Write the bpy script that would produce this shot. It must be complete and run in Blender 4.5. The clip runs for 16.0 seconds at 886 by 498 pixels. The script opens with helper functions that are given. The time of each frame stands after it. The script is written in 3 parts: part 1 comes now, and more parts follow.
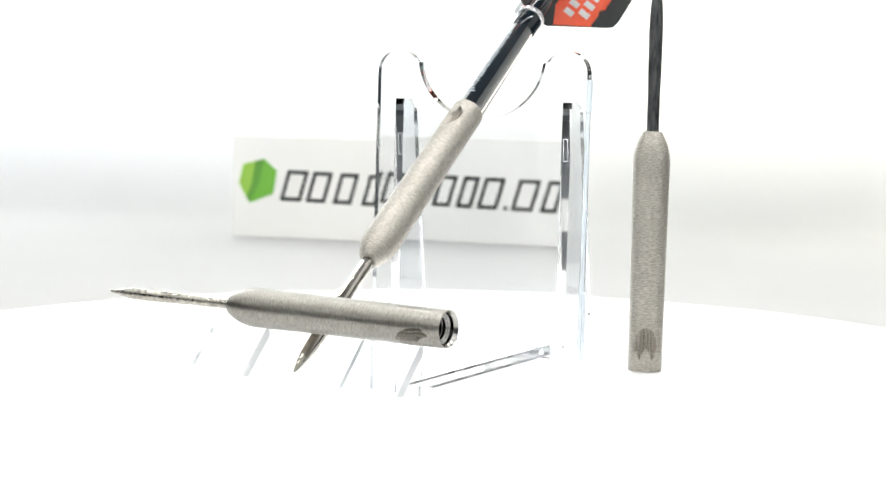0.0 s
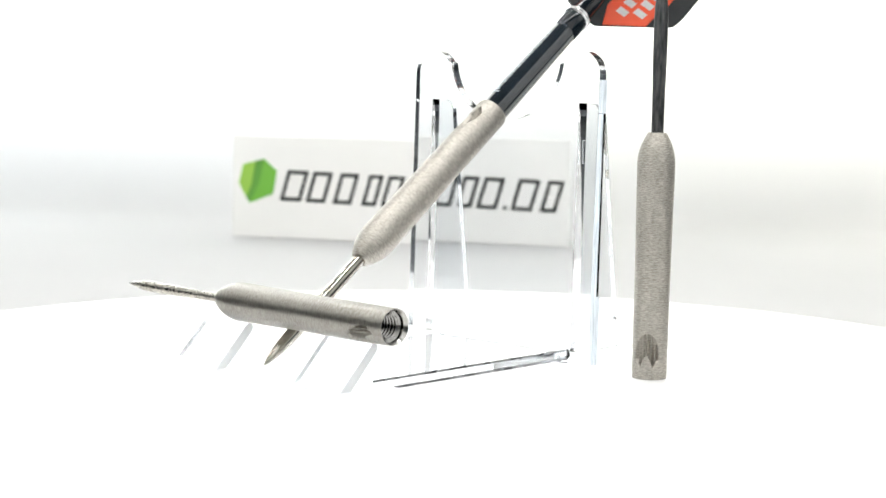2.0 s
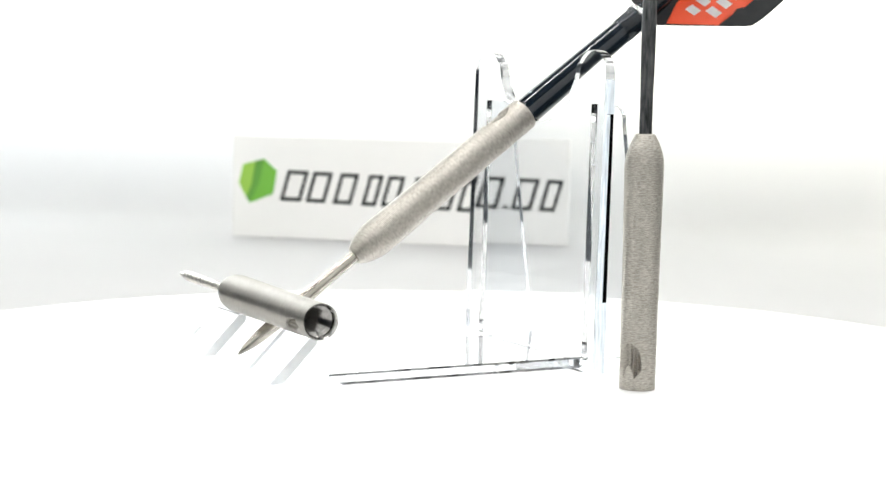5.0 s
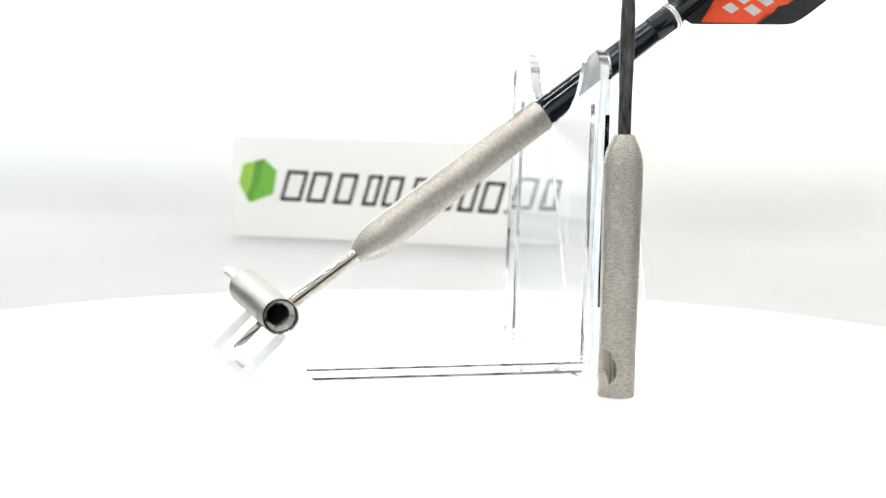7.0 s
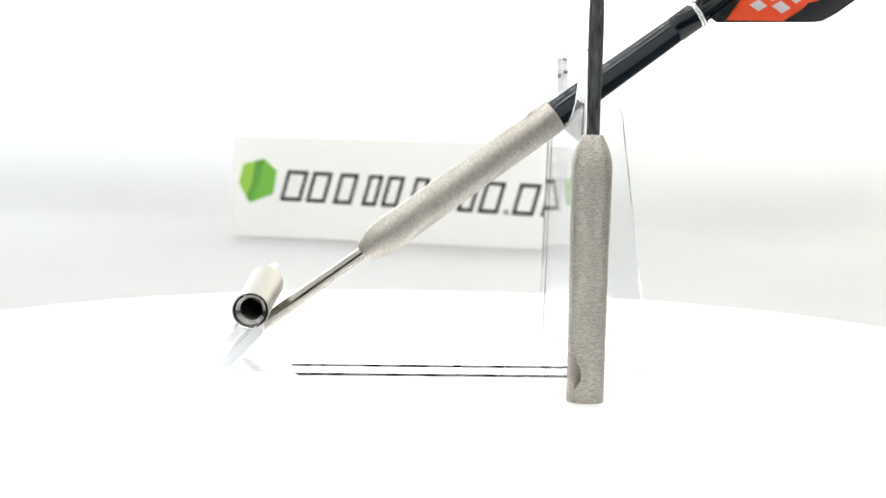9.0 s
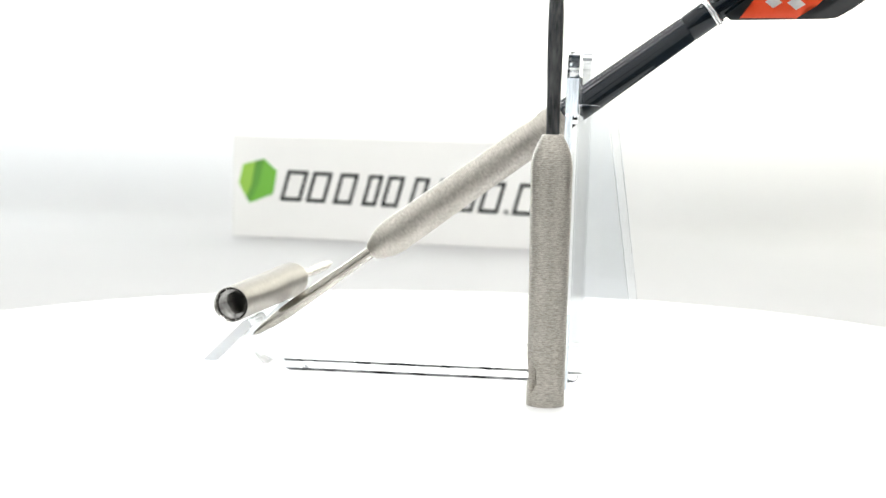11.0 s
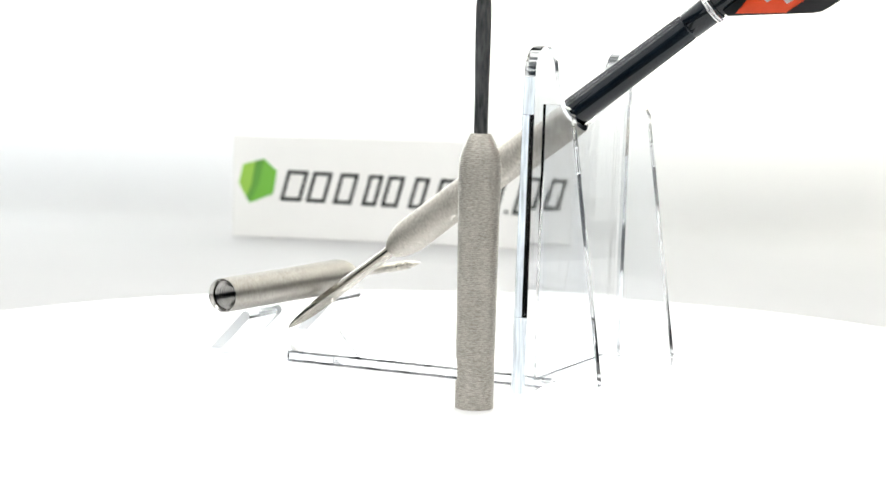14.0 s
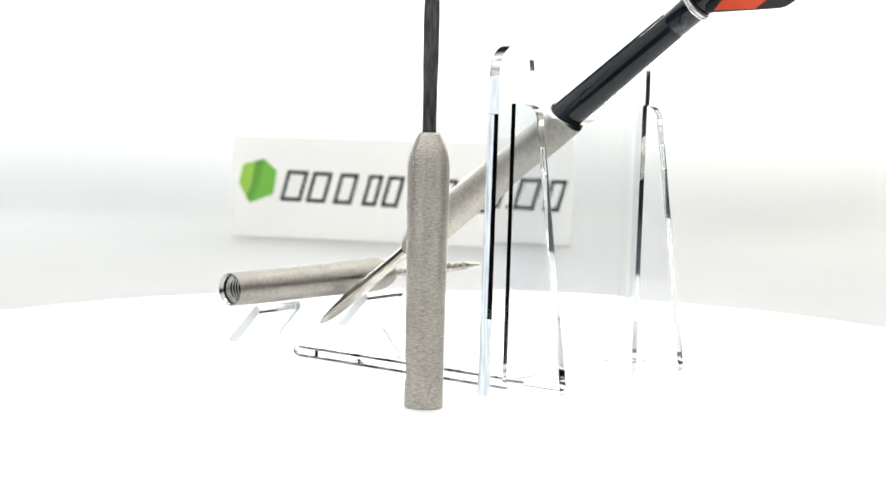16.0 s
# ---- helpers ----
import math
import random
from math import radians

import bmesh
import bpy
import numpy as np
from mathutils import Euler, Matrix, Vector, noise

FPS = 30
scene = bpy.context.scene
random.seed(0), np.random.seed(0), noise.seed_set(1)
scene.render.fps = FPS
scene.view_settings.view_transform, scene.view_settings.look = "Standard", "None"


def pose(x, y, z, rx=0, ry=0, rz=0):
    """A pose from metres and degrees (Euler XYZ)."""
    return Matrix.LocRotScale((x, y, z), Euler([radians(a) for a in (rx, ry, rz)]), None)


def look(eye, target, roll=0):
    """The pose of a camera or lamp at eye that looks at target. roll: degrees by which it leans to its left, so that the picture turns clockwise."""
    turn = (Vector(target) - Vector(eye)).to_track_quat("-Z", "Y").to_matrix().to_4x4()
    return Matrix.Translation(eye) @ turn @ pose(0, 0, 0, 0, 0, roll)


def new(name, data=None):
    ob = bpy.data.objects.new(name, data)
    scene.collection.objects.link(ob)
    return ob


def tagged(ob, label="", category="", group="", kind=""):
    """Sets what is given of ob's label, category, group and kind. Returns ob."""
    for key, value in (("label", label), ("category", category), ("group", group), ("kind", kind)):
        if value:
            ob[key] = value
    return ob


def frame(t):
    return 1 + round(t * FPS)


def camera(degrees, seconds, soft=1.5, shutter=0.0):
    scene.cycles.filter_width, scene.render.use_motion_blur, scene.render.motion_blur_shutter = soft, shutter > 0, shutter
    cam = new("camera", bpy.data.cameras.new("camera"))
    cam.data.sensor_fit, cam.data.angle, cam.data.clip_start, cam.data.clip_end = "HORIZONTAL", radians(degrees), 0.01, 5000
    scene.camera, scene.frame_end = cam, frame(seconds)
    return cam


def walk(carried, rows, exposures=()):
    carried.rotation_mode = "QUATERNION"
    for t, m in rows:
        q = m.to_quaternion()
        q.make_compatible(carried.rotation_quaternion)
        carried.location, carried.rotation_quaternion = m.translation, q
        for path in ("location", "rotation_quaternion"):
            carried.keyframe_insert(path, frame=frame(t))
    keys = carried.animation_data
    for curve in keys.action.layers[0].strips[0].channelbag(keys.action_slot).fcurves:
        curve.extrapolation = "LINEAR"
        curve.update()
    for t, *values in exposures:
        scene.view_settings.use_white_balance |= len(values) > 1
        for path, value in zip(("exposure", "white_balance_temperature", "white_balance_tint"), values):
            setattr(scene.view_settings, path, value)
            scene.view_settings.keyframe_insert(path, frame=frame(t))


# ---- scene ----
# ---------- camera: stands still before a small turntable ----------
cam = camera(29.33, 16.0, soft=1.5)
CAM_POSE = pose(0, -0.3484, 0.0583, 90 - 5.471, 0, 0.032) @ pose(0, 0, 0, 0, 0, 1.2955)
cam.data.dof.use_dof, cam.data.dof.focus_distance, cam.data.dof.aperture_fstop = True, 0.335, 42.0
walk(cam, [(0.0, CAM_POSE), (16.0, CAM_POSE)])

# ---------- world and lights of the photo box ----------
world = bpy.data.worlds.new("world")
scene.world = world
world.use_nodes = True
world.node_tree.nodes["Background"].inputs[0].default_value = (0.9, 0.95, 1.0, 1)
world.node_tree.nodes["Background"].inputs[1].default_value = 0.02

scene.view_settings.exposure = 0.0


def area_lamp(name, eye, target, sx, sy, watts, colour):
    data = bpy.data.lights.new(name, "AREA")
    data.shape, data.size, data.size_y = "RECTANGLE", sx, sy
    data.energy, data.color = watts, colour
    ob = new(name, data)
    ob.matrix_world = look(eye, target)
    return ob


area_lamp("led_strip_front", (0, -0.14, 0.595), (0, -0.14, 0), 0.84, 0.016, 2.2, (1.0, 0.988, 0.968))
area_lamp("led_strip_back", (0, 0.20, 0.595), (0, 0.20, 0), 0.84, 0.016, 2.6, (1.0, 0.988, 0.968))
# two unseen fill lamps added behind the translucent back cloth to brighten it
area_lamp("backdrop_fill_west", (-0.24, 0.80, 0.30), (-0.24, 0.0, 0.24), 0.42, 0.50, 6.4, (0.94, 0.985, 1.0))
area_lamp("backdrop_fill_east", (0.24, 0.80, 0.30), (0.24, 0.0, 0.24), 0.42, 0.50, 6.0, (1.0, 0.985, 0.87))

MM = 0.001
SPIN = -6.206          # degrees per second of the turntable


# ---------- materials ----------
def material(name):
    m = bpy.data.materials.new(name)
    m.use_nodes = True
    return m, m.node_tree, m.node_tree.nodes["Principled BSDF"]


def add_node(tree, kind, **values):
    n = tree.nodes.new(kind)
    for k, v in values.items():
        n.inputs[k].default_value = v
    return n


def coords(tree, scale):
    tc = tree.nodes.new("ShaderNodeTexCoord")
    mp = tree.nodes.new("ShaderNodeMapping")
    mp.inputs["Scale"].default_value = scale
    tree.links.new(tc.outputs["Object"], mp.inputs["Vector"])
    return mp.outputs["Vector"]


def ramp(tree, fac, stops):
    r = tree.nodes.new("ShaderNodeValToRGB")
    while len(r.color_ramp.elements) < len(stops):
        r.color_ramp.elements.new(0.5)
    for e, (p, c) in zip(r.color_ramp.elements, stops):
        e.position, e.color = p, (*c, 1) if len(c) == 3 else c
    tree.links.new(fac, r.inputs["Fac"])
    return r.outputs["Color"]


def noisy(name, c1, c2, rough, metal=0.0, scale=(80, 80, 80), detail=4.0, bump=0.0, bump_scale=(600, 600, 600), rough2=None, **extra):
    """A surface of two near colours with a grain of its own."""
    m, t, b = material(name)
    n = add_node(t, "ShaderNodeTexNoise", Scale=1.0, Detail=detail, Roughness=0.6)
    t.links.new(coords(t, scale), n.inputs["Vector"])
    t.links.new(ramp(t, n.outputs["Fac"], [(0.3, c1), (0.7, c2)]), b.inputs["Base Color"])
    b.inputs["Metallic"].default_value = metal
    if rough2 is None:
        b.inputs["Roughness"].default_value = rough
    else:
        t.links.new(ramp(t, n.outputs["Fac"], [(0.3, (rough,) * 3), (0.7, (rough2,) * 3)]), b.inputs["Roughness"])
    if bump:
        n2 = add_node(t, "ShaderNodeTexNoise", Scale=1.0, Detail=3.0)
        t.links.new(coords(t, bump_scale), n2.inputs["Vector"])
        bp = add_node(t, "ShaderNodeBump", Strength=1.0, Distance=bump)
        t.links.new(n2.outputs["Fac"], bp.inputs["Height"])
        t.links.new(bp.outputs["Normal"], b.inputs["Normal"])
    for k, v in extra.items():
        b.inputs[k].default_value = v
    return m


def tungsten_material(name, tone_scale, rough, spread, relief, grain):
    """Turned tungsten: rings round the axis (local z), short bright and dark dashes, worn grain."""
    m, t, b = material(name)
    shade = lambda *c: tuple(v * tone_scale for v in c)
    tc = t.nodes.new("ShaderNodeTexCoord")
    sep = t.nodes.new("ShaderNodeSeparateXYZ")
    t.links.new(tc.outputs["Object"], sep.inputs[0])
    k = t.nodes.new("ShaderNodeMath"); k.operation = "MULTIPLY"; k.inputs[1].default_value = 2 * math.pi / 0.00034
    t.links.new(sep.outputs["Z"], k.inputs[0])
    sn = t.nodes.new("ShaderNodeMath"); sn.operation = "SINE"
    t.links.new(k.outputs[0], sn.inputs[0])
    dash = add_node(t, "ShaderNodeTexNoise", Scale=1.0, Detail=3.0, Roughness=0.65)
    t.links.new(coords(t, (1300, 1300, 7000)), dash.inputs["Vector"])
    wear = add_node(t, "ShaderNodeTexNoise", Scale=1.0, Detail=5.0, Roughness=0.6)
    t.links.new(coords(t, (300, 300, 150)), wear.inputs["Vector"])
    def blend(a, ka, b2):
        """a * ka + b2 as a node output."""
        q = t.nodes.new("ShaderNodeMath")
        q.operation = "MULTIPLY_ADD"
        q.inputs[1].default_value = ka
        t.links.new(a, q.inputs[0])
        if isinstance(b2, float):
            q.inputs[2].default_value = b2
        else:
            t.links.new(b2, q.inputs[2])
        return q.outputs[0]

    tone = blend(wear.outputs["Fac"], 0.20, blend(dash.outputs["Fac"], grain, blend(sn.outputs[0], 0.035, 0.4 - 0.5 * grain)))
    t.links.new(ramp(t, tone, [(0.36, shade(0.38, 0.355, 0.312)), (0.5, shade(0.555, 0.524, 0.470)), (0.64, shade(0.755, 0.724, 0.665))]), b.inputs["Base Color"])
    t.links.new(ramp(t, dash.outputs["Fac"], [(0.35, (rough,) * 3), (0.65, (rough + 0.10,) * 3)]), b.inputs["Roughness"])
    h = blend(sn.outputs[0], 0.55, blend(dash.outputs["Fac"], 1.2, 0.0))
    bp = add_node(t, "ShaderNodeBump", Strength=1.0, Distance=relief)
    t.links.new(h, bp.inputs["Height"])
    t.links.new(bp.outputs["Normal"], b.inputs["Normal"])
    b.inputs["Metallic"].default_value = 1.0
    b.inputs["Anisotropic"].default_value = spread
    b.inputs["Anisotropic Rotation"].default_value = 0.25
    tg = t.nodes.new("ShaderNodeTangent")
    tg.direction_type, tg.axis = "RADIAL", "Z"
    t.links.new(tg.outputs[0], b.inputs["Tangent"])
    return m


def acrylic_material():
    m, t, b = material("clear_acrylic")
    b.inputs["Base Color"].default_value = (0.965, 0.982, 1.0, 1)
    b.inputs["Transmission Weight"].default_value = 1.0
    b.inputs["IOR"].default_value = 1.49
    n = add_node(t, "ShaderNodeTexNoise", Scale=1.0, Detail=2.0)
    t.links.new(coords(t, (260, 260, 260)), n.inputs["Vector"])
    t.links.new(ramp(t, n.outputs["Fac"], [(0.35, (0.0,) * 3), (0.75, (0.006,) * 3)]), b.inputs["Roughness"])
    bp = add_node(t, "ShaderNodeBump", Strength=0.05, Distance=0.00004)
    t.links.new(n.outputs["Fac"], bp.inputs["Height"])
    t.links.new(bp.outputs["Normal"], b.inputs["Normal"])
    return m


TUNGSTEN = tungsten_material("turned_tungsten", 0.84, 0.46, 0.50, 0.000026, 0.82)
# same tungsten, its colour darkened against overhead glare on the lying barrel
DARKENED_TUNGSTEN = tungsten_material("darkened_smooth_tungsten", 0.63, 0.33, 0.74, 0.00002, 0.80)
BORE_METAL = noisy("cut_thread", (0.22, 0.215, 0.21), (0.44, 0.43, 0.415), 0.12, 1.0, (900, 900, 900), rough2=0.2)
CUT_METAL = noisy("bright_cut_metal", (0.44, 0.43, 0.41), (0.62, 0.61, 0.585), 0.16, 1.0, (900, 900, 900), rough2=0.28)
POINT_STEEL = noisy("bright_point_steel", (0.32, 0.30, 0.26), (0.50, 0.475, 0.43), 0.07, 1.0, (500, 500, 160), rough2=0.15, bump=0.000006, bump_scale=(900, 900, 300))
WORN_POINT = noisy("sandy_worn_steel", (0.26, 0.245, 0.21), (0.62, 0.59, 0.53), 0.18, 1.0, (1500, 1500, 900), detail=5.0, rough2=0.42, bump=0.00003, bump_scale=(2200, 2200, 1600))
DARK_STEEL = noisy("dark_scratched_steel", (0.05, 0.053, 0.056), (0.20, 0.203, 0.205), 0.42, 1.0, (1500, 1500, 240), detail=6.0, rough2=0.6, bump=0.00003, bump_scale=(1800, 1800, 300))
SHAFT_BLACK = noisy("glossy_black_nylon", (0.003, 0.007, 0.012), (0.007, 0.013, 0.020), 0.02, 0.0, (300, 300, 300), rough2=0.035, **{"Specular IOR Level": 0.5})
FLIGHT_BLACK = noisy("satin_black_film", (0.010, 0.012, 0.014), (0.016, 0.018, 0.02), 0.35, 0.0, (300, 300, 300), bump=0.00002, **{"Specular IOR Level": 0.25})
FLIGHT_RED = noisy("orange_red_print", (0.88, 0.075, 0.012), (0.92, 0.095, 0.022), 0.38, 0.0, (260, 260, 260), bump=0.00002)
PRINT_WHITE = noisy("white_print", (0.66, 0.66, 0.66), (0.76, 0.76, 0.76), 0.4, 0.0, (400, 400, 400))
PRINT_GREY = noisy("faded_pale_print", (0.30, 0.35, 0.40), (0.42, 0.47, 0.52), 0.4, 0.0, (500, 500, 500))
RING_SILVER = noisy("polished_ring_steel", (0.78, 0.78, 0.79), (0.86, 0.86, 0.87), 0.08, 1.0, (400, 400, 400), rough2=0.16)
# dark reflections of the clear edge, put into a metal strip's colour
EDGE_REFLECTION = noisy("dark_edge_reflection", (0.08, 0.08, 0.085), (0.55, 0.56, 0.58), 0.14, 1.0, (700, 260, 700), rough2=0.42, bump=0.00002, bump_scale=(900, 900, 900))
ACRYLIC = acrylic_material()


def cloth_material():
    """Thin white tent cloth that lets some light through."""
    m, t, b = material("white_tent_cloth")
    n = add_node(t, "ShaderNodeTexNoise", Scale=1.0, Detail=4.0)
    t.links.new(coords(t, (5, 5, 5)), n.inputs["Vector"])
    col = ramp(t, n.outputs["Fac"], [(0.3, (0.82, 0.82, 0.815)), (0.7, (0.855, 0.853, 0.848))])
    t.links.new(col, b.inputs["Base Color"])
    b.inputs["Roughness"].default_value = 0.95
    b.inputs["Specular IOR Level"].default_value = 0.1
    tr = t.nodes.new("ShaderNodeBsdfTranslucent")
    t.links.new(col, tr.inputs["Color"])
    mix = t.nodes.new("ShaderNodeMixShader")
    mix.inputs["Fac"].default_value = 0.4
    t.links.new(b.outputs[0], mix.inputs[1])
    t.links.new(tr.outputs[0], mix.inputs[2])
    t.links.new(mix.outputs[0], t.nodes["Material Output"].inputs["Surface"])
    return m


TENT_CLOTH = cloth_material()


def lit_edge_material():
    """Satin, bluish acrylic that scatters light and lets some through. Its pallor stands for light in clear edges;
    mould marks share it.
    """
    m, t, b = material("satin_lit_edge_and_mark")
    n = add_node(t, "ShaderNodeTexNoise", Scale=1.0, Detail=3.0)
    t.links.new(coords(t, (900, 900, 250)), n.inputs["Vector"])
    col = ramp(t, n.outputs["Fac"], [(0.3, (0.93, 0.96, 0.985)), (0.7, (0.97, 0.985, 0.995))])
    t.links.new(col, b.inputs["Base Color"])
    b.inputs["Roughness"].default_value = 0.4
    tr = t.nodes.new("ShaderNodeBsdfTranslucent")
    t.links.new(col, tr.inputs["Color"])
    mix = t.nodes.new("ShaderNodeMixShader")
    mix.inputs["Fac"].default_value = 0.25
    t.links.new(b.outputs[0], mix.inputs[1])
    t.links.new(tr.outputs[0], mix.inputs[2])
    t.links.new(mix.outputs[0], t.nodes["Material Output"].inputs["Surface"])
    return m


LIT_EDGE_AND_MARK = lit_edge_material()


def plate_edge_light_material():
    """Frosted acrylic, streaked along its height; its pallor stands for light in the edge."""
    m, t, b = material("pale_plate_edge_light")
    n = add_node(t, "ShaderNodeTexNoise", Scale=1.0, Detail=3.0)
    t.links.new(coords(t, (1400, 1400, 110)), n.inputs["Vector"])
    b.inputs["Base Color"].default_value = (0.95, 0.975, 1.0, 1)
    b.inputs["Transmission Weight"].default_value = 1.0
    b.inputs["IOR"].default_value = 1.49
    b.inputs["Roughness"].default_value = 0.12
    tr = add_node(t, "ShaderNodeBsdfTranslucent", Color=(0.90, 0.95, 1.0, 1))
    df = add_node(t, "ShaderNodeBsdfDiffuse", Color=(0.90, 0.95, 1.0, 1))
    both = add_node(t, "ShaderNodeMixShader", Fac=0.4)
    t.links.new(df.outputs[0], both.inputs[1])
    t.links.new(tr.outputs[0], both.inputs[2])
    mix = t.nodes.new("ShaderNodeMixShader")
    t.links.new(ramp(t, n.outputs["Fac"], [(0.35, (0.45,) * 3), (0.65, (0.95,) * 3)]), mix.inputs["Fac"])
    t.links.new(b.outputs[0], mix.inputs[1])
    t.links.new(both.outputs[0], mix.inputs[2])
    t.links.new(mix.outputs[0], t.nodes["Material Output"].inputs["Surface"])
    return m


PLATE_EDGE_LIGHT = plate_edge_light_material()
TABLE_WHITE = noisy("white_turntable_lacquer", (0.79, 0.79, 0.79), (0.81, 0.81, 0.81), 0.5, 0.0, (30, 30, 30), bump=0.00001, bump_scale=(900, 900, 900))
BOX_WHITE = noisy("white_box_cloth", (0.78, 0.79, 0.79), (0.82, 0.82, 0.82), 0.9, 0.0, (6, 6, 6), bump=0.0001, bump_scale=(1200, 1200, 1200))
BOX_GREY = noisy("dark_grey_box_lining", (0.10, 0.105, 0.11), (0.14, 0.145, 0.15), 0.85, 0.0, (6, 6, 6), bump=0.0001, bump_scale=(1200, 1200, 1200))
SIGN_WHITE = noisy("white_sign_board", (0.90, 0.895, 0.87), (0.93, 0.925, 0.90), 0.45, 0.0, (20, 20, 20))
SIGN_BLACK = noisy("dark_sign_print", (0.012, 0.014, 0.014), (0.02, 0.022, 0.022), 0.5, 0.0, (60, 60, 60))
LEAF_LIGHT = noisy("light_green_print", (0.30, 0.56, 0.07), (0.34, 0.60, 0.09), 0.5, 0.0, (40, 40, 40))
LEAF_MID = noisy("mid_green_print", (0.15, 0.44, 0.045), (0.18, 0.48, 0.06), 0.5, 0.0, (40, 40, 40))
LEAF_DARK = noisy("dark_green_print", (0.10, 0.31, 0.04), (0.12, 0.34, 0.05), 0.5, 0.0, (40, 40, 40))
ROOM_DARK = noisy("dim_room_paint", (0.16, 0.18, 0.22), (0.20, 0.22, 0.26), 0.8, 0.0, (2, 2, 2))


DESK_DARK = noisy("dark_desk_laminate", (0.045, 0.05, 0.058), (0.065, 0.07, 0.078), 0.55, 0.0, (14, 60, 14), bump=0.00004, bump_scale=(300, 900, 300))


# ---------- mesh helpers ----------
def part(name, bm, mat, parent=None, label="", smooth=None):
    me = bpy.data.meshes.new(name)
    bmesh.ops.recalc_face_normals(bm, faces=bm.faces[:])
    bm.to_mesh(me)
    bm.free()
    me.materials.append(mat)
    if smooth is not None:
        for p in me.polygons:
            p.use_smooth = True
        me.set_sharp_from_angle(angle=radians(smooth))
    ob = new(name, me)
    if parent is not None:
        ob.parent = parent
    if label:
        ob["label"] = label
    return ob


def lathe(profile, seg=96, dent=None):
    """A body turned round z from (r, z) in millimetres; dent(r, angle, z) may sink the surface."""
    bm = bmesh.new()
    rings = []
    for r, z in profile:
        if r <= 1e-6:
            rings.append([bm.verts.new((0, 0, z * MM))])
            continue
        row = []
        for i in range(seg):
            a = 2 * math.pi * i / seg
            q = dent(r, a, z) if dent else r
            row.append(bm.verts.new((q * MM * math.cos(a), q * MM * math.sin(a), z * MM)))
        rings.append(row)
    for lo, hi in zip(rings, rings[1:]):
        for i in range(seg):
            j = (i + 1) % seg
            if len(lo) == 1 and len(hi) == 1:
                continue
            if len(lo) == 1:
                bm.faces.new((lo[0], hi[j], hi[i]))
            elif len(hi) == 1:
                bm.faces.new((lo[i], lo[j], hi[0]))
            else:
                bm.faces.new((lo[i], lo[j], hi[j], hi[i]))
    return bm


def prism(outline, depth, to):
    """An outline of (a, b) points drawn out by depth; to(a, b, d) gives the place in millimetres."""
    bm = bmesh.new()
    f = [bm.verts.new([c * MM for c in to(a, b, 0.0)]) for a, b in outline]
    g = [bm.verts.new([c * MM for c in to(a, b, depth)]) for a, b in outline]
    bm.faces.new(f)
    bm.faces.new(g[::-1])
    for i in range(len(f)):
        j = (i + 1) % len(f)
        bm.faces.new((f[i], g[i], g[j], f[j]))
    bmesh.ops.triangulate(bm, faces=[q for q in bm.faces if len(q.verts) > 4])
    return bm


def box(x0, x1, y0, y1, z0, z1, bevel=0.0, segments=2):
    bm = bmesh.new()
    bmesh.ops.create_cube(bm, size=1.0, matrix=Matrix.Translation(((x0 + x1) / 2, (y0 + y1) / 2, (z0 + z1) / 2)) @ Matrix.Diagonal((x1 - x0, y1 - y0, z1 - z0, 1)))
    if bevel:
        bmesh.ops.bevel(bm, geom=bm.edges[:], offset=bevel, segments=segments, profile=0.5, affect="EDGES")
    return bm


def soften(bm, offset, angle=50, segments=2):
    """Round the sharp edges of a solid."""
    bm.normal_update()
    es = [e for e in bm.edges if len(e.link_faces) == 2 and e.calc_face_angle(0) > radians(angle)]
    bmesh.ops.bevel(bm, geom=es, offset=offset * MM, segments=segments, profile=0.5, affect="EDGES", clamp_overlap=True)
    return bm


def arc(ca, cb, ra, rb, a0, a1, n):
    return [(ca + ra * math.cos(radians(a0 + (a1 - a0) * i / n)), cb + rb * math.sin(radians(a0 + (a1 - a0) * i / n))) for i in range(n + 1)]


def rounded_rect(a0, a1, b0, b1, r, n=6):
    return arc(a1 - r, b0 + r, r, r, -90, 0, n) + arc(a1 - r, b1 - r, r, r, 0, 90, n) + arc(a0 + r, b1 - r, r, r, 90, 180, n) + arc(a0 + r, b0 + r, r, r, 180, 270, n)


# ---------- the photo box ----------
FLOOR_Z = -0.015
SIDE_Y0, SIDE_Y1, SIDE_TOP = -0.30, 0.38, 0.16


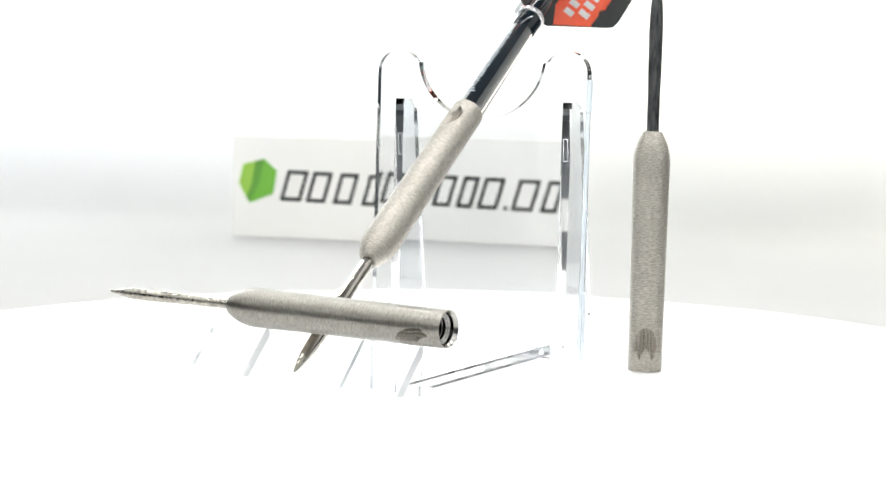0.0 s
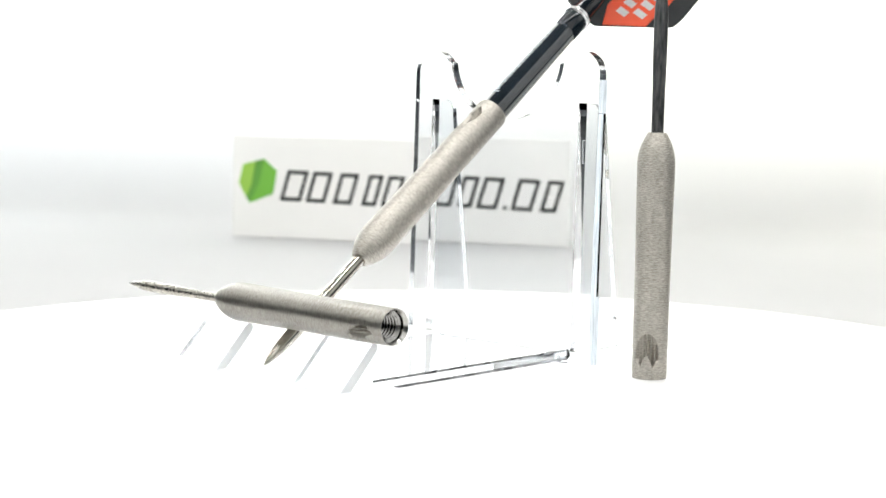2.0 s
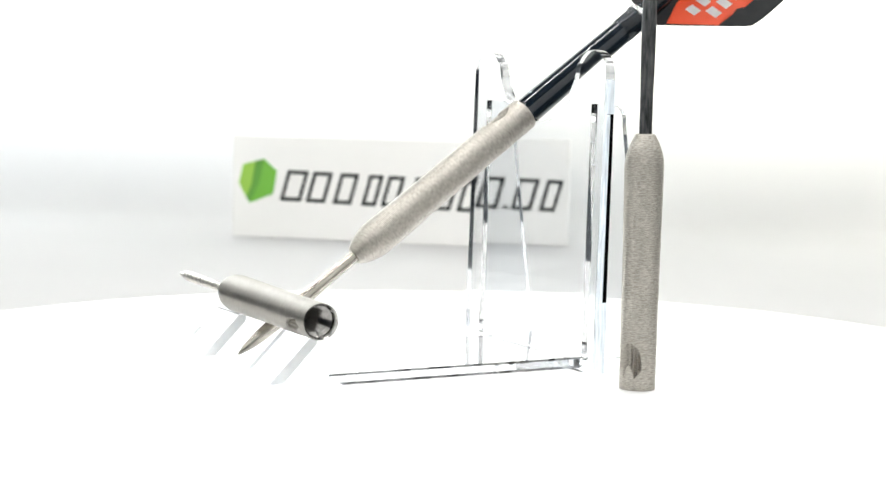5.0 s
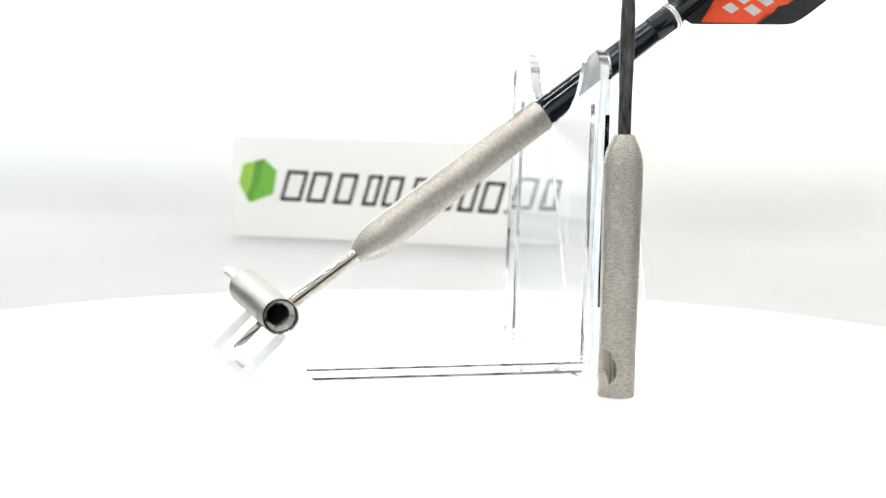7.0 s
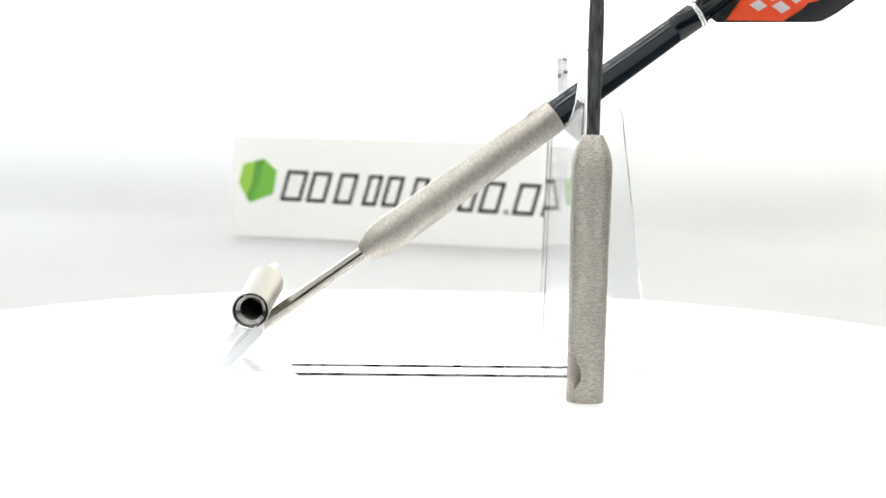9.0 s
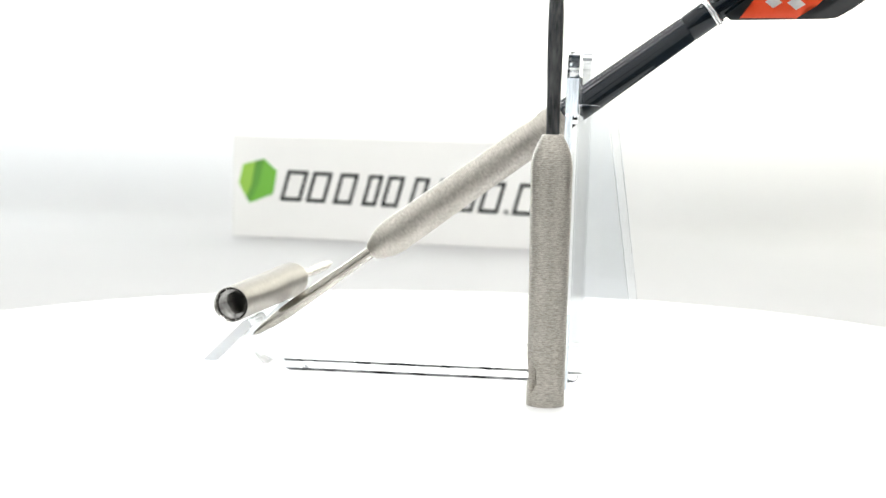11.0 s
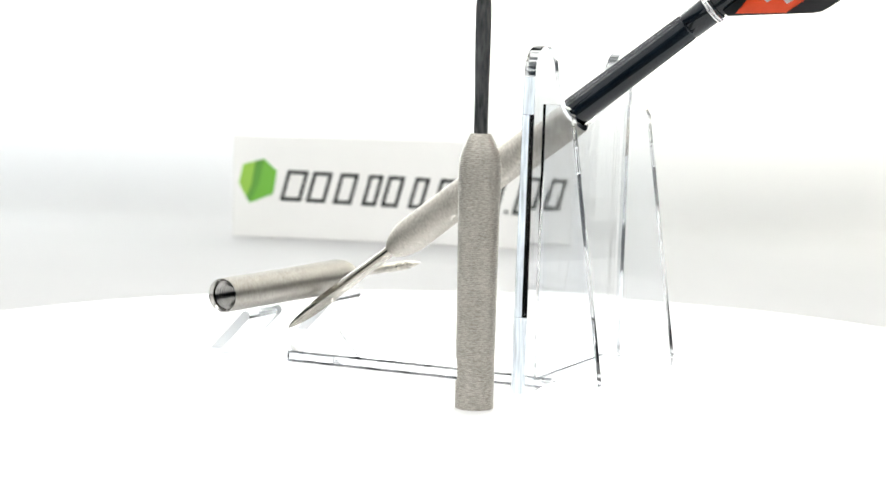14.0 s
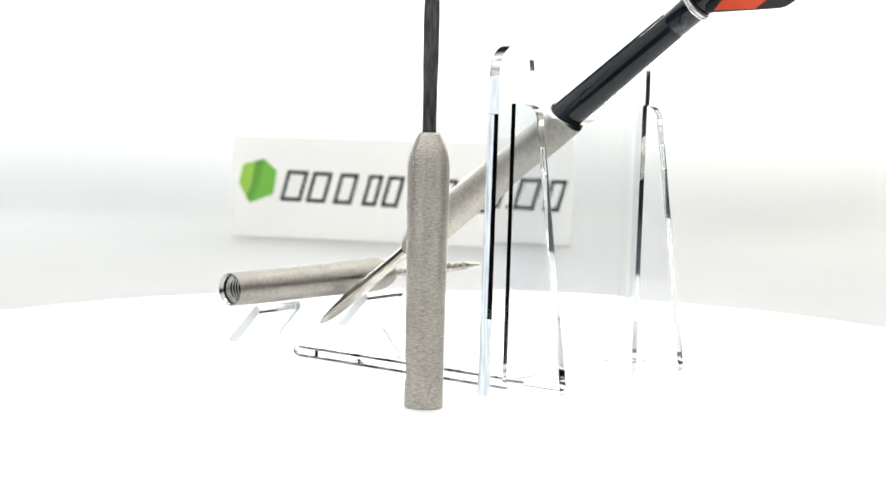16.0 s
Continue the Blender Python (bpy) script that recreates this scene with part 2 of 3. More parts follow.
def build_setting():
    # floor and back in one sheet of cloth, bent up in a wide curve
    bm = bmesh.new()
    y_bend, radius, top = 0.56, 0.12, 0.60
    line = [(0.165, FLOOR_Z), (0.3, FLOOR_Z)]
    line += [(y_bend + radius * math.sin(radians(a)), FLOOR_Z + radius * (1 - math.cos(radians(a)))) for a in range(0, 91, 5)]
    line += [(y_bend + radius, top)]
    inner = [[bm.verts.new((x, y, z)) for y, z in line] for x in (-0.30, 0.30)]
    for i in range(len(line) - 1):
        bm.faces.new((inner[0][i], inner[1][i], inner[1][i + 1], inner[0][i + 1]))
    floor = part("floor", bm, TENT_CLOTH, smooth=60)
    tagged(floor, "white cloth sweep of a photo box, curved up behind", "backdrop", kind="structure")
    # unseen side walls as fill, open towards the dim room below a deep valance
    for name, x in (("wall_west", -0.453), ("wall_east", 0.453)):
        w = part(name, box(x - 0.003, x + 0.003, -0.33, 0.69, SIDE_TOP, 0.604), BOX_WHITE)
        tagged(w, "unseen white cloth side wall of the photo box, kept as fill", "wall", kind="structure")
        for y0, y1 in ((-0.33, SIDE_Y0), (SIDE_Y1, 0.69)):
            w = part(name, box(x - 0.003, x + 0.003, y0, y1, FLOOR_Z - 0.004, SIDE_TOP), BOX_WHITE)
            tagged(w, "unseen white cloth side wall of the photo box, kept as fill", "wall", kind="structure")
    c = part("ceiling", box(-0.456, 0.456, -0.33, 0.69, 0.605, 0.611), BOX_GREY)
    tagged(c, "dark grey ceiling of the photo box", "ceiling", kind="structure")
    # unseen front flap, white as fill, with its opening for the camera
    for name, x0, x1, z0, z1 in (("wall_front_west", -0.45, -0.16, FLOOR_Z, 0.604), ("wall_front_east", 0.16, 0.45, FLOOR_Z, 0.604), ("wall_front_top", -0.16, 0.16, 0.15, 0.604)):
        w = part(name, box(x0, x1, -0.336, -0.331, z0, z1), BOX_WHITE)
        tagged(w, "unseen white front flap of the photo box, kept as fill", "wall", kind="structure")
    desk = part("desk_top", box(-0.7, 0.7, -0.75, 0.74, FLOOR_Z - 0.0045, FLOOR_Z - 0.0006, 0.001), DESK_DARK)
    tagged(desk, "dark matt desk top under the turntable", "desk", kind="structure")
    # the dim room round the box and behind the camera
    r = bmesh.new()
    bmesh.ops.create_cube(r, size=1.0, matrix=Matrix.Translation((0, -0.25, 0.54)) @ Matrix.Diagonal((2.4, 2.7, 1.12, 1)))
    room = part("wall_room", r, ROOM_DARK)
    tagged(room, "dim grey room around the photo box", "wall", kind="structure")


build_setting()


def build_turntable():
    bm = lathe([(0, -12), (112, -12), (113.5, -11), (127, -5), (133.4, -4.6), (134.4, -3.8), (134.5, -1.2), (134.1, -0.3), (133.3, 0), (60, 0), (0, 0)], 160)
    ob = part("turntable", bm, TABLE_WHITE, smooth=30)
    ob.location = (0.003, 0.001, 0)
    foot = part("base", lathe([(0, -15), (95, -15), (96, -14.4), (96, -12.1), (0, -12.1)], 96), TABLE_WHITE, ob, smooth=30)
    return tagged(ob, "round white lacquered display turntable", "turntable")


TURNTABLE = build_turntable()


# ---------- darts ----------
def barrel_radius(z):
    """Outer radius of the barrel, rear at 0 and nose at 50 millimetres."""
    knots = ((0.0, 3.50), (0.35, 3.54), (12, 3.58), (26, 3.66), (38, 3.80), (43.8, 3.86), (45.0, 3.76), (46.2, 3.52), (47.4, 3.16), (48.4, 2.74), (49.3, 2.28), (49.8, 2.02), (50.0, 1.86))
    for (z0, r0), (z1, r1) in zip(knots, knots[1:]):
        if z <= z1:
            return r0 + (r1 - r0) * (z - z0) / (z1 - z0)
    return knots[-1][1]


def notch(r, a, z):
    """A fan of milled flutes near the rear, on the +x side."""
    if not 2.2 < z < 9.4:
        return r
    a = (a + math.pi) % (2 * math.pi) - math.pi
    x = abs(a) * 3.55
    k = (z - 2.2) / 7.2                      # 0 at the rear, 1 at the rounded head
    half = (2.75 - 0.35 * k) * math.sqrt(max(0.0, 1 - max(0.0, (k - 0.45) / 0.55) ** 2))
    rear = 0.04 + 0.32 * (1 - min(1.0, x / 1.25) ** 2) + (0.0 if x < 1.25 else 0.16 * (x - 1.25))
    if x > half or k < rear:
        return r
    flutes = 0.5 + 0.5 * math.cos(2 * math.pi * x / (1.02 - 0.2 * k))
    side = min(1.0, (half - x) / 0.25)
    head = min(1.0, (k - rear) / 0.05)
    depth = (0.35 + 0.65 * (1 - flutes)) * 0.95 * (0.40 + 0.65 * (1 - k) ** 0.5)
    return r - depth * side * head


def barrel_mesh():
    zs = [0.0, 0.15, 0.35, 1, 2]
    zs += [2.15 + 0.14 * i for i in range(53)]
    zs += [10.5 + i for i in range(33)] + [43.2, 43.8, 44.4, 45.0, 45.6, 46.2, 46.8, 47.4, 47.9, 48.4, 48.9, 49.3, 49.6, 49.8, 50.0]
    prof = [(2.92, 0.75), (3.36, 0.06), (3.42, 0.0)] + [(barrel_radius(z), z + 0.02) for z in zs] + [(1.80, 50.06), (1.35, 50.06), (1.30, 49.4), (0, 49.4)]
    return lathe(prof, 160, notch)


def point_profile(size, blunt=False):
    """Point from the nose to its tip; size scales its girth; a blunt one tapers only at its end."""
    if blunt:
        prof = [(1.0, 49.5), (1.02, 54), (1.12, 60), (1.26, 66), (1.32, 72), (1.30, 75.6), (1.22, 76.6), (1.02, 77.6), (0.78, 79.0), (0.50, 80.5), (0.26, 81.6), (0.08, 82.0)]
        return [(0, 49.5)] + [(r * size, z) for r, z in prof] + [(0, 82.05)]
    prof = [(1.16, 49.5), (1.16, 52), (1.18, 58), (1.28, 62), (1.34, 68), (1.35, 70.5), (1.31, 73.0), (1.21, 75.3), (1.05, 77.2), (0.82, 79), (0.54, 80.6), (0.28, 81.6), (0.08, 82.0)]
    return [(0, 49.5)] + [(r * size, z) for r, z in prof] + [(0, 82.05)]


def bore_profile():
    prof = [(2.94, 0.74), (2.94, 1.5), (2.54, 1.75)]
    z = 1.8
    while z < 11.5:
        prof += [(2.54, z), (2.20, z + 0.22), (2.20, z + 0.36), (2.54, z + 0.6)]
        z += 0.78
    return prof + [(2.1, 12.4), (2.1, 21.5), (0, 22.6)]


def make_barrel(thing, point_material, point_label, girth, metal, blunt=False):
    b = part("barrel", barrel_mesh(), metal, thing, "ring-turned grey tungsten barrel with a fluted notch", smooth=35)
    part("rear_rim", lathe([(2.93, 0.72), (3.36, 0.03), (3.42, -0.02), (3.48, 0.0)], 128), CUT_METAL, b, "bright chamfered rim", smooth=40)
    part("threaded_bore", lathe(bore_profile(), 72), BORE_METAL, b, "cut screw thread inside the barrel", smooth=25)
    part("point", lathe(point_profile(girth, blunt), 56), point_material, thing, point_label, smooth=40)
    return b


def frame_from(origin, axis, toward):
    """A pose whose z runs along axis and whose x leans to toward."""
    z = Vector(axis).normalized()
    x = Vector(toward)
    x = (x - z * x.dot(z)).normalized()
    y = z.cross(x)
    m = Matrix((x, y, z)).transposed().to_4x4()
    m.translation = Vector(origin) * MM
    return m


def build_standing_barrel():
    thing = new("dart_barrel")
    make_barrel(thing, DARK_STEEL, "dark scratched steel point", 1.07, TUNGSTEN)
    return tagged(thing, "grey tungsten dart barrel with dark steel point, standing upright", "dart", "loose dart barrels")


def build_lying_barrel():
    thing = new("dart_barrel")
    make_barrel(thing, WORN_POINT, "bright steel point with worn tip", 0.88, DARKENED_TUNGSTEN, True)
    return tagged(thing, "grey tungsten dart barrel with bright point, lying on the acrylic stand", "dart", "loose dart barrels")


def wing_mesh(outline, y0, y1):
    """A flat piece of a flight wing: x outwards, z along the dart; y is its thickness."""
    return prism(outline, y1 - y0, lambda a, b, d: (b, y0 + d, -a))


def build_dart():
    thing = new("steel_tip_dart")
    make_barrel(thing, POINT_STEEL, "bright tapered steel point", 1.1, TUNGSTEN)
    # shaft runs to -z behind the barrel
    shaft = part("shaft", lathe([(0, 0.9), (2.6, 1.0), (3.28, 0.05), (3.34, -0.1), (3.20, -0.45), (3.17, -0.5), (2.82, -30.4), (2.72, -30.6), (2.72, -30.9), (2.86, -31.1), (2.88, -37.6), (2.6, -37.7), (0, -37.7)], 80), SHAFT_BLACK, thing, "glossy black shaft", smooth=35)
    ring = [(2.2, -35.6)]
    for k in range(2):
        ring += arc(3.0, -36.35 - 0.6 * k, 0.27, 0.29, 90, -90, 6)
    ring += [(2.2, -37.6)]
    part("ring", lathe(ring, 72), RING_SILVER, thing, "coiled silver spring ring", smooth=50)
    part("flight_socket", lathe([(0, -37.4), (2.5, -37.4), (2.55, -38.5), (2.4, -44), (2.1, -46), (0, -46)], 48), SHAFT_BLACK, thing, "black slotted socket", smooth=35)
    # plain white print bars along the shaft
    marks = [(-3.6, 0.5, 2.4), (-4.6, 0.4, 1.5), (-5.4, 0.9, 0.5)]
    z0 = -7.4
    for k in range(11):
        marks += [(z0, 0.28, 1.5), (z0 - 0.65 - 0.15 * (k % 3), 0.28, 1.5 if k % 2 else 0.9)]
        z0 -= 1.95 - 0.25 * (k % 3 == 1)
    for z0, ln, w in marks:
        bm = bmesh.new()
        n = 6
        mid = radians(PRINT_ANGLE)
        rows = []
        for zz, rr in ((z0, 0.012), (z0 - ln, 0.012)):
            row = []
            for i in range(n + 1):
                a = mid + (i / n - 0.5) * w / 3.0
                r = 3.178 + 0.0117 * (zz + 0.5)
                row.append(bm.verts.new((r * MM * math.cos(a), r * MM * math.sin(a), zz * MM)))
            rows.append(row)
        for i in range(n):
            bm.faces.new((rows[0][i], rows[0][i + 1], rows[1][i + 1], rows[1][i]))
        part("print_bar", bm, PRINT_GREY, shaft, "plain pale print bar")
    # flight: four wings at right angles
    z0 = 37.0
    lead = [(z0 + 1.2, 2.0), (z0 + 1.7, 4.3), (z0 + 16.7, 17.4), (z0 + 18.2, 18.4), (z0 + 20.0, 18.7), (z0 + 22.0, 18.9), (z0 + 36, 18.9), (z0 + 40, 18.0), (z0 + 44, 14.0), (z0 + 46.5, 7.0), (z0 + 47, 2.0)]
    red = [(z0 + 3.4, 5.3), (z0 + 12.2, 13.3), (z0 + 15.5, 12.6), (z0 + 16.8, 13.6), (z0 + 18.6, 13.2), (z0 + 20.6, 14.2), (z0 + 22.0, 13.6), (z0 + 25, 14.3), (z0 + 28, 13.2), (z0 + 32, 14.0), (z0 + 38, 12.5), (z0 + 40, 8), (z0 + 38, 4.4), (z0 + 30, 3.4), (z0 + 22, 4.3), (z0 + 15, 3.2), (z0 + 11.5, 3.9), (z0 + 9, 3.2), (z0 + 7.4, 4.3)]
    for k in range(4):
        wing = part("flight_wing", wing_mesh(lead, -0.14, 0.14), FLIGHT_BLACK, thing, "black film wing with orange-red print")
        wing.matrix_basis = pose(0, 0, 0, 0, 0, WING_ANGLE + 90 * k)
        for side in (-1, 1):
            part("print_patch", wing_mesh(red, *sorted((side * 0.14, side * 0.17))), FLIGHT_RED, wing, "orange-red torn-edge print")
            for i in range(7):
                for j, (b0, b1) in enumerate(((5.6, 8.2), (8.9, 11.8))):
                    a0 = z0 + 9.3 + 3.6 * i + 0.9 * j + (2.4 if j else 0)
                    q = [(a0, b0), (a0 + 2.2, b0 + 0.2), (a0 + 2.6, b1), (a0 + 0.5, b1 - 0.15)]
                    part("print_bar", wing_mesh(q, *sorted((side * 0.17, side * 0.19))), PRINT_WHITE, wing, "plain white print bar")
    return tagged(thing, "steel-tip dart with black shaft and flight, leaning in the stand", "dart")


# the stand's own axes: s runs backwards, w to its side, z up
STAND_S = Vector((0.494, 0.8695, 0)).normalized()
STAND_W = Vector((STAND_S.y, -STAND_S.x, 0))


def stand_pose():
    m = Matrix((STAND_W, STAND_S, Vector((0, 0, 1)))).transposed().to_4x4()
    m.translation = STAND_W * (-6.7 * MM)
    return m


PRINT_ANGLE = -8
WING_ANGLE = 20
DART_AXIS = Vector((-0.39483, -0.69965, -0.59548)).normalized()
DART_REAR = Vector((-4.900, 7.761, 38.599)) - DART_AXIS * 24.0


def open_joint(bm, x0, x1, axis, c0, c1, along):
    """Leave out the faces inside a rectangle where another moulded piece runs on.

    axis 1: a joint in a level face (c along y); axis 2: one in an upright face (c along z).
    along is the direction in which the opened face looks."""
    for co, no in (((x0, 0, 0), (1, 0, 0)), ((x1, 0, 0), (1, 0, 0))):
        bmesh.ops.bisect_plane(bm, geom=bm.verts[:] + bm.edges[:] + bm.faces[:], dist=1e-7, plane_co=Vector(co) * MM, plane_no=no)
    for c in (c0, c1):
        co, no = ((0, c, 0), (0, 1, 0)) if axis == 1 else ((0, 0, c), (0, 0, 1))
        bmesh.ops.bisect_plane(bm, geom=bm.verts[:] + bm.edges[:] + bm.faces[:], dist=1e-7, plane_co=Vector(co) * MM, plane_no=no)
    bm.normal_update()
    gone = []
    for f in bm.faces:
        m = f.calc_center_median() / MM
        if x0 < m.x < x1 and c0 < m[axis] < c1 and f.normal.dot(Vector(along)) > 0.9:
            gone.append(f)
    bmesh.ops.delete(bm, geom=gone, context="FACES")


def build_stand():
    """Local x is the stand's side, y its back, z up, about the middle of its width. One moulded body: its pieces join without inner faces."""
    thing = new("display_stand")
    W, TOP = 26.1, 2.4
    FIN_X, FIN_HALF = 21.0, 1.1
    LIP = 23.6
    # base plate with a narrower waist
    half = [(0, -46.6)] + arc(W - 2.5, -44.1, 2.5, 2.5, -90, 0, 6) + arc(W - 2.0, -34.6, 2.0, 2.0, 0, 90, 6)
    half += arc(18.8, -31.0, 1.6, 1.6, -90, -180, 6) + arc(18.8, 29.6, 1.6, 1.6, 180, 90, 6)
    half += arc(W - 2.0, 33.2, 2.0, 2.0, -90, 0, 6) + arc(W - 2.5, 42.0, 2.5, 2.5, 0, 90, 6) + [(0, 44.5)]
    outline = half + [(-a, b) for a, b in half[-2:0:-1]]
    bm = prism(outline, TOP - 0.05, lambda a, b, d: (a, b, 0.05 + d))
    bmesh.ops.recalc_face_normals(bm, faces=bm.faces[:])
    up = (0, 0, 1)
    open_joint(bm, -17.2, 17.2, 1, 24.65, 27.5, up)
    for x in (-FIN_X, FIN_X):
        open_joint(bm, x - FIN_HALF, x + FIN_HALF, 1, 31.2, 40.83, up)
    base = part("base_plate", bm, ACRYLIC, thing)
    # dark metal strips standing for the reflections along the waist
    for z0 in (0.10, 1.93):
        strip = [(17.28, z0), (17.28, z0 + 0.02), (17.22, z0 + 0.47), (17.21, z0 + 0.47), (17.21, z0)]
        part("reflection_strip", prism(strip, 60.4, lambda a, b, d: (a, -30.9 + d, b)), EDGE_REFLECTION, base, "dark strip standing for an edge reflection")
    # added pale skirt for the light in the plate's outer edge, waist excepted
    skip = lambda p: abs(abs(p[0]) - 17.2) < 0.3
    n = len(outline)
    for sign in (-1, 1):
        bm = bmesh.new()
        made = {}
        for i in range(n):
            p, q = outline[i], outline[(i + 1) % n]
            if (skip(p) and skip(q)) or (p[1] + q[1]) * sign < 0:
                continue
            vs = []
            for k, z in ((i, 0.04), ((i + 1) % n, 0.04), ((i + 1) % n, 2.38), (i, 2.38)):
                if (k, z) not in made:
                    a, c = outline[k - 1], outline[(k + 1) % n]
                    out = Vector((c[1] - a[1], a[0] - c[0])).normalized() * (3.4 if z < 1 else 0.03)
                    made[k, z] = bm.verts.new(((outline[k][0] + out.x) * MM, (outline[k][1] + out.y) * MM, z * MM))
                vs.append(made[k, z])
            bm.faces.new(vs)
        part("lit_edge", bm, LIT_EDGE_AND_MARK, base, "pale sloping skirt standing for a lit edge")
    # face plate with two horns and a rounded notch for the shaft
    right = [(17.2, TOP), (17.2, 0.07), (W, 0.07), (W, 62.0)] + arc(20.9, 61.6, 5.2, 4.9, 0, 150, 14) + arc(0, 65.2, 15.6, 13.9, -6, -88, 20)
    left = [(-a, b) for a, b in right[::-1]]
    lean = lambda a, b, d: (a, 24.6 + 1.2 * b / 66 + d * (1.25 - 0.25 * b / 66), b)
    bm = prism(right + left, 2.3, lean)
    bmesh.ops.recalc_face_normals(bm, faces=bm.faces[:])
    for x in (-FIN_X, FIN_X):
        open_joint(bm, x - FIN_HALF, x + FIN_HALF, 2, TOP, 55.5, (0, 1, 0))
    bm.normal_update()
    bmesh.ops.delete(bm, geom=[f for f in bm.faces if f.normal.z < -0.9 and f.calc_center_median().z > 2.2 * MM and f.calc_center_median().z < 2.6 * MM], context="FACES")
    face = part("face_plate", soften(bm, 0.22), ACRYLIC, thing)
    # added pale bead: light carried in one outer edge's front half, foot plate-deep
    for z0, z1, deep in ((15.0, 53.4, 1.35), (0.2, 14.9, 2.3), (53.5, 60.5, 2.3)):
        bead = [(W + 0.02, 0.05), (W + 0.45, 0.35), (W + 0.50, 0.5 * deep), (W + 0.45, deep - 0.15), (W + 0.02, deep)]
        part("edge_light_bead", prism(bead, z1 - z0, lambda a, b, d: (a, 24.6 + 1.2 * (d + z0) / 66 + b * (1.25 - 0.25 * (d + z0) / 66), d + z0)), PLATE_EDGE_LIGHT, face, "frosted bead standing for light in the edge", smooth=40)
    # tapered fins behind the face plate
    back = lambda z: 27.475 + 0.00947 * z
    fin = [(back(TOP), TOP), (31.2, TOP), (40.83, TOP), (33.9, 51.5)] + arc(31.0, 52.2, 3.0, 3.2, 8, 88, 6) + [(back(55.5), 55.5)]
    for x in (-FIN_X, FIN_X):
        bm = prism(fin, 2 * FIN_HALF, lambda a, b, d: (x - FIN_HALF + d, a, b))
        bmesh.ops.recalc_face_normals(bm, faces=bm.faces[:])
        bm.normal_update()
        bmesh.ops.delete(bm, geom=[f for f in bm.faces if f.normal.y < -0.9 or (f.normal.z < -0.9 and f.calc_center_median().y > 31.3 * MM)], context="FACES")
        blade = part("fin", soften(bm, 0.28, segments=2), ACRYLIC, thing)
        # a small moulded frame on the sloping back edge
        bm = bmesh.new()
        for u0, u1, v0, v1 in ((-0.6, -0.42, 42.5, 47.5), (0.42, 0.6, 42.5, 47.5), (-0.6, 0.6, 47.3, 47.5), (-0.6, 0.6, 42.5, 42.7)):
            ring = []
            for back_off in (0.02, 0.10):
                for u, v in ((u0, v0), (u1, v0), (u1, v1), (u0, v1)):
                    ring.append(bm.verts.new(((x + u) * MM, (41.15 - (v - 0.08) * 0.141 + back_off) * MM, v * MM)))
            for f in ((0, 1, 2, 3), (7, 6, 5, 4), (0, 4, 5, 1), (1, 5, 6, 2), (2, 6, 7, 3), (3, 7, 4, 0)):
                bm.faces.new([ring[k] for k in f])
        part("mould_mark", bm, LIT_EDGE_AND_MARK, blade, "pale raised mould mark")
    # front lip: two inclined arms that carry the lying barrel, open between them
    lip = [(-46.2, TOP + 0.01), (-43.2, TOP + 0.01), (-36.7, 9.2)] + arc(-37.4, 9.9, 0.95, 0.95, -45, 135, 8) + [(-38.1, 10.6)]
    for x0, x1, outer in ((-LIP, -11.0, -LIP - 0.02), (11.0, LIP, LIP + 0.02)):
        bm = prism(lip, x1 - x0, lambda a, b, d: (x0 + d, a, b))
        bmesh.ops.recalc_face_normals(bm, faces=bm.faces[:])
        bm.normal_update()
        bmesh.ops.delete(bm, geom=[f for f in bm.faces if f.normal.z < -0.9 or f.normal.x * outer < -10.0], context="FACES")
        arm = part("lip_arm", bm, ACRYLIC, thing, smooth=30)
        # added pale sheet: the bright table's light under the arm, as colour
        seam = bmesh.new()
        seam.faces.new([seam.verts.new((x * MM, y * MM, (TOP + 0.012) * MM)) for x, y in ((x0, -46.2), (x1, -46.2), (x1, -43.2), (x0, -43.2))])
        part("lit_underside", seam, LIT_EDGE_AND_MARK, arm, "pale sheet standing for light under the arm")
        # pale caps stand for the light in the arm's end faces
        for x in (outer, x0 if outer > 0 else x1):
            bm = bmesh.new()
            bm.faces.new([bm.verts.new((x * MM, a * MM, b * MM)) for a, b in lip])
            part("lit_edge", bm, LIT_EDGE_AND_MARK, arm, "pale cap standing for light in the edge")
    for ch in thing.children_recursive:
        if ch.data.materials[0] in (ACRYLIC, LIT_EDGE_AND_MARK, PLATE_EDGE_LIGHT):
            ch.visible_shadow = False
    return tagged(thing, "clear acrylic display stand holding a dart", "stand")


STAND = build_stand()
DART = build_dart()
LYING = build_lying_barrel()
STANDING = build_standing_barrel()


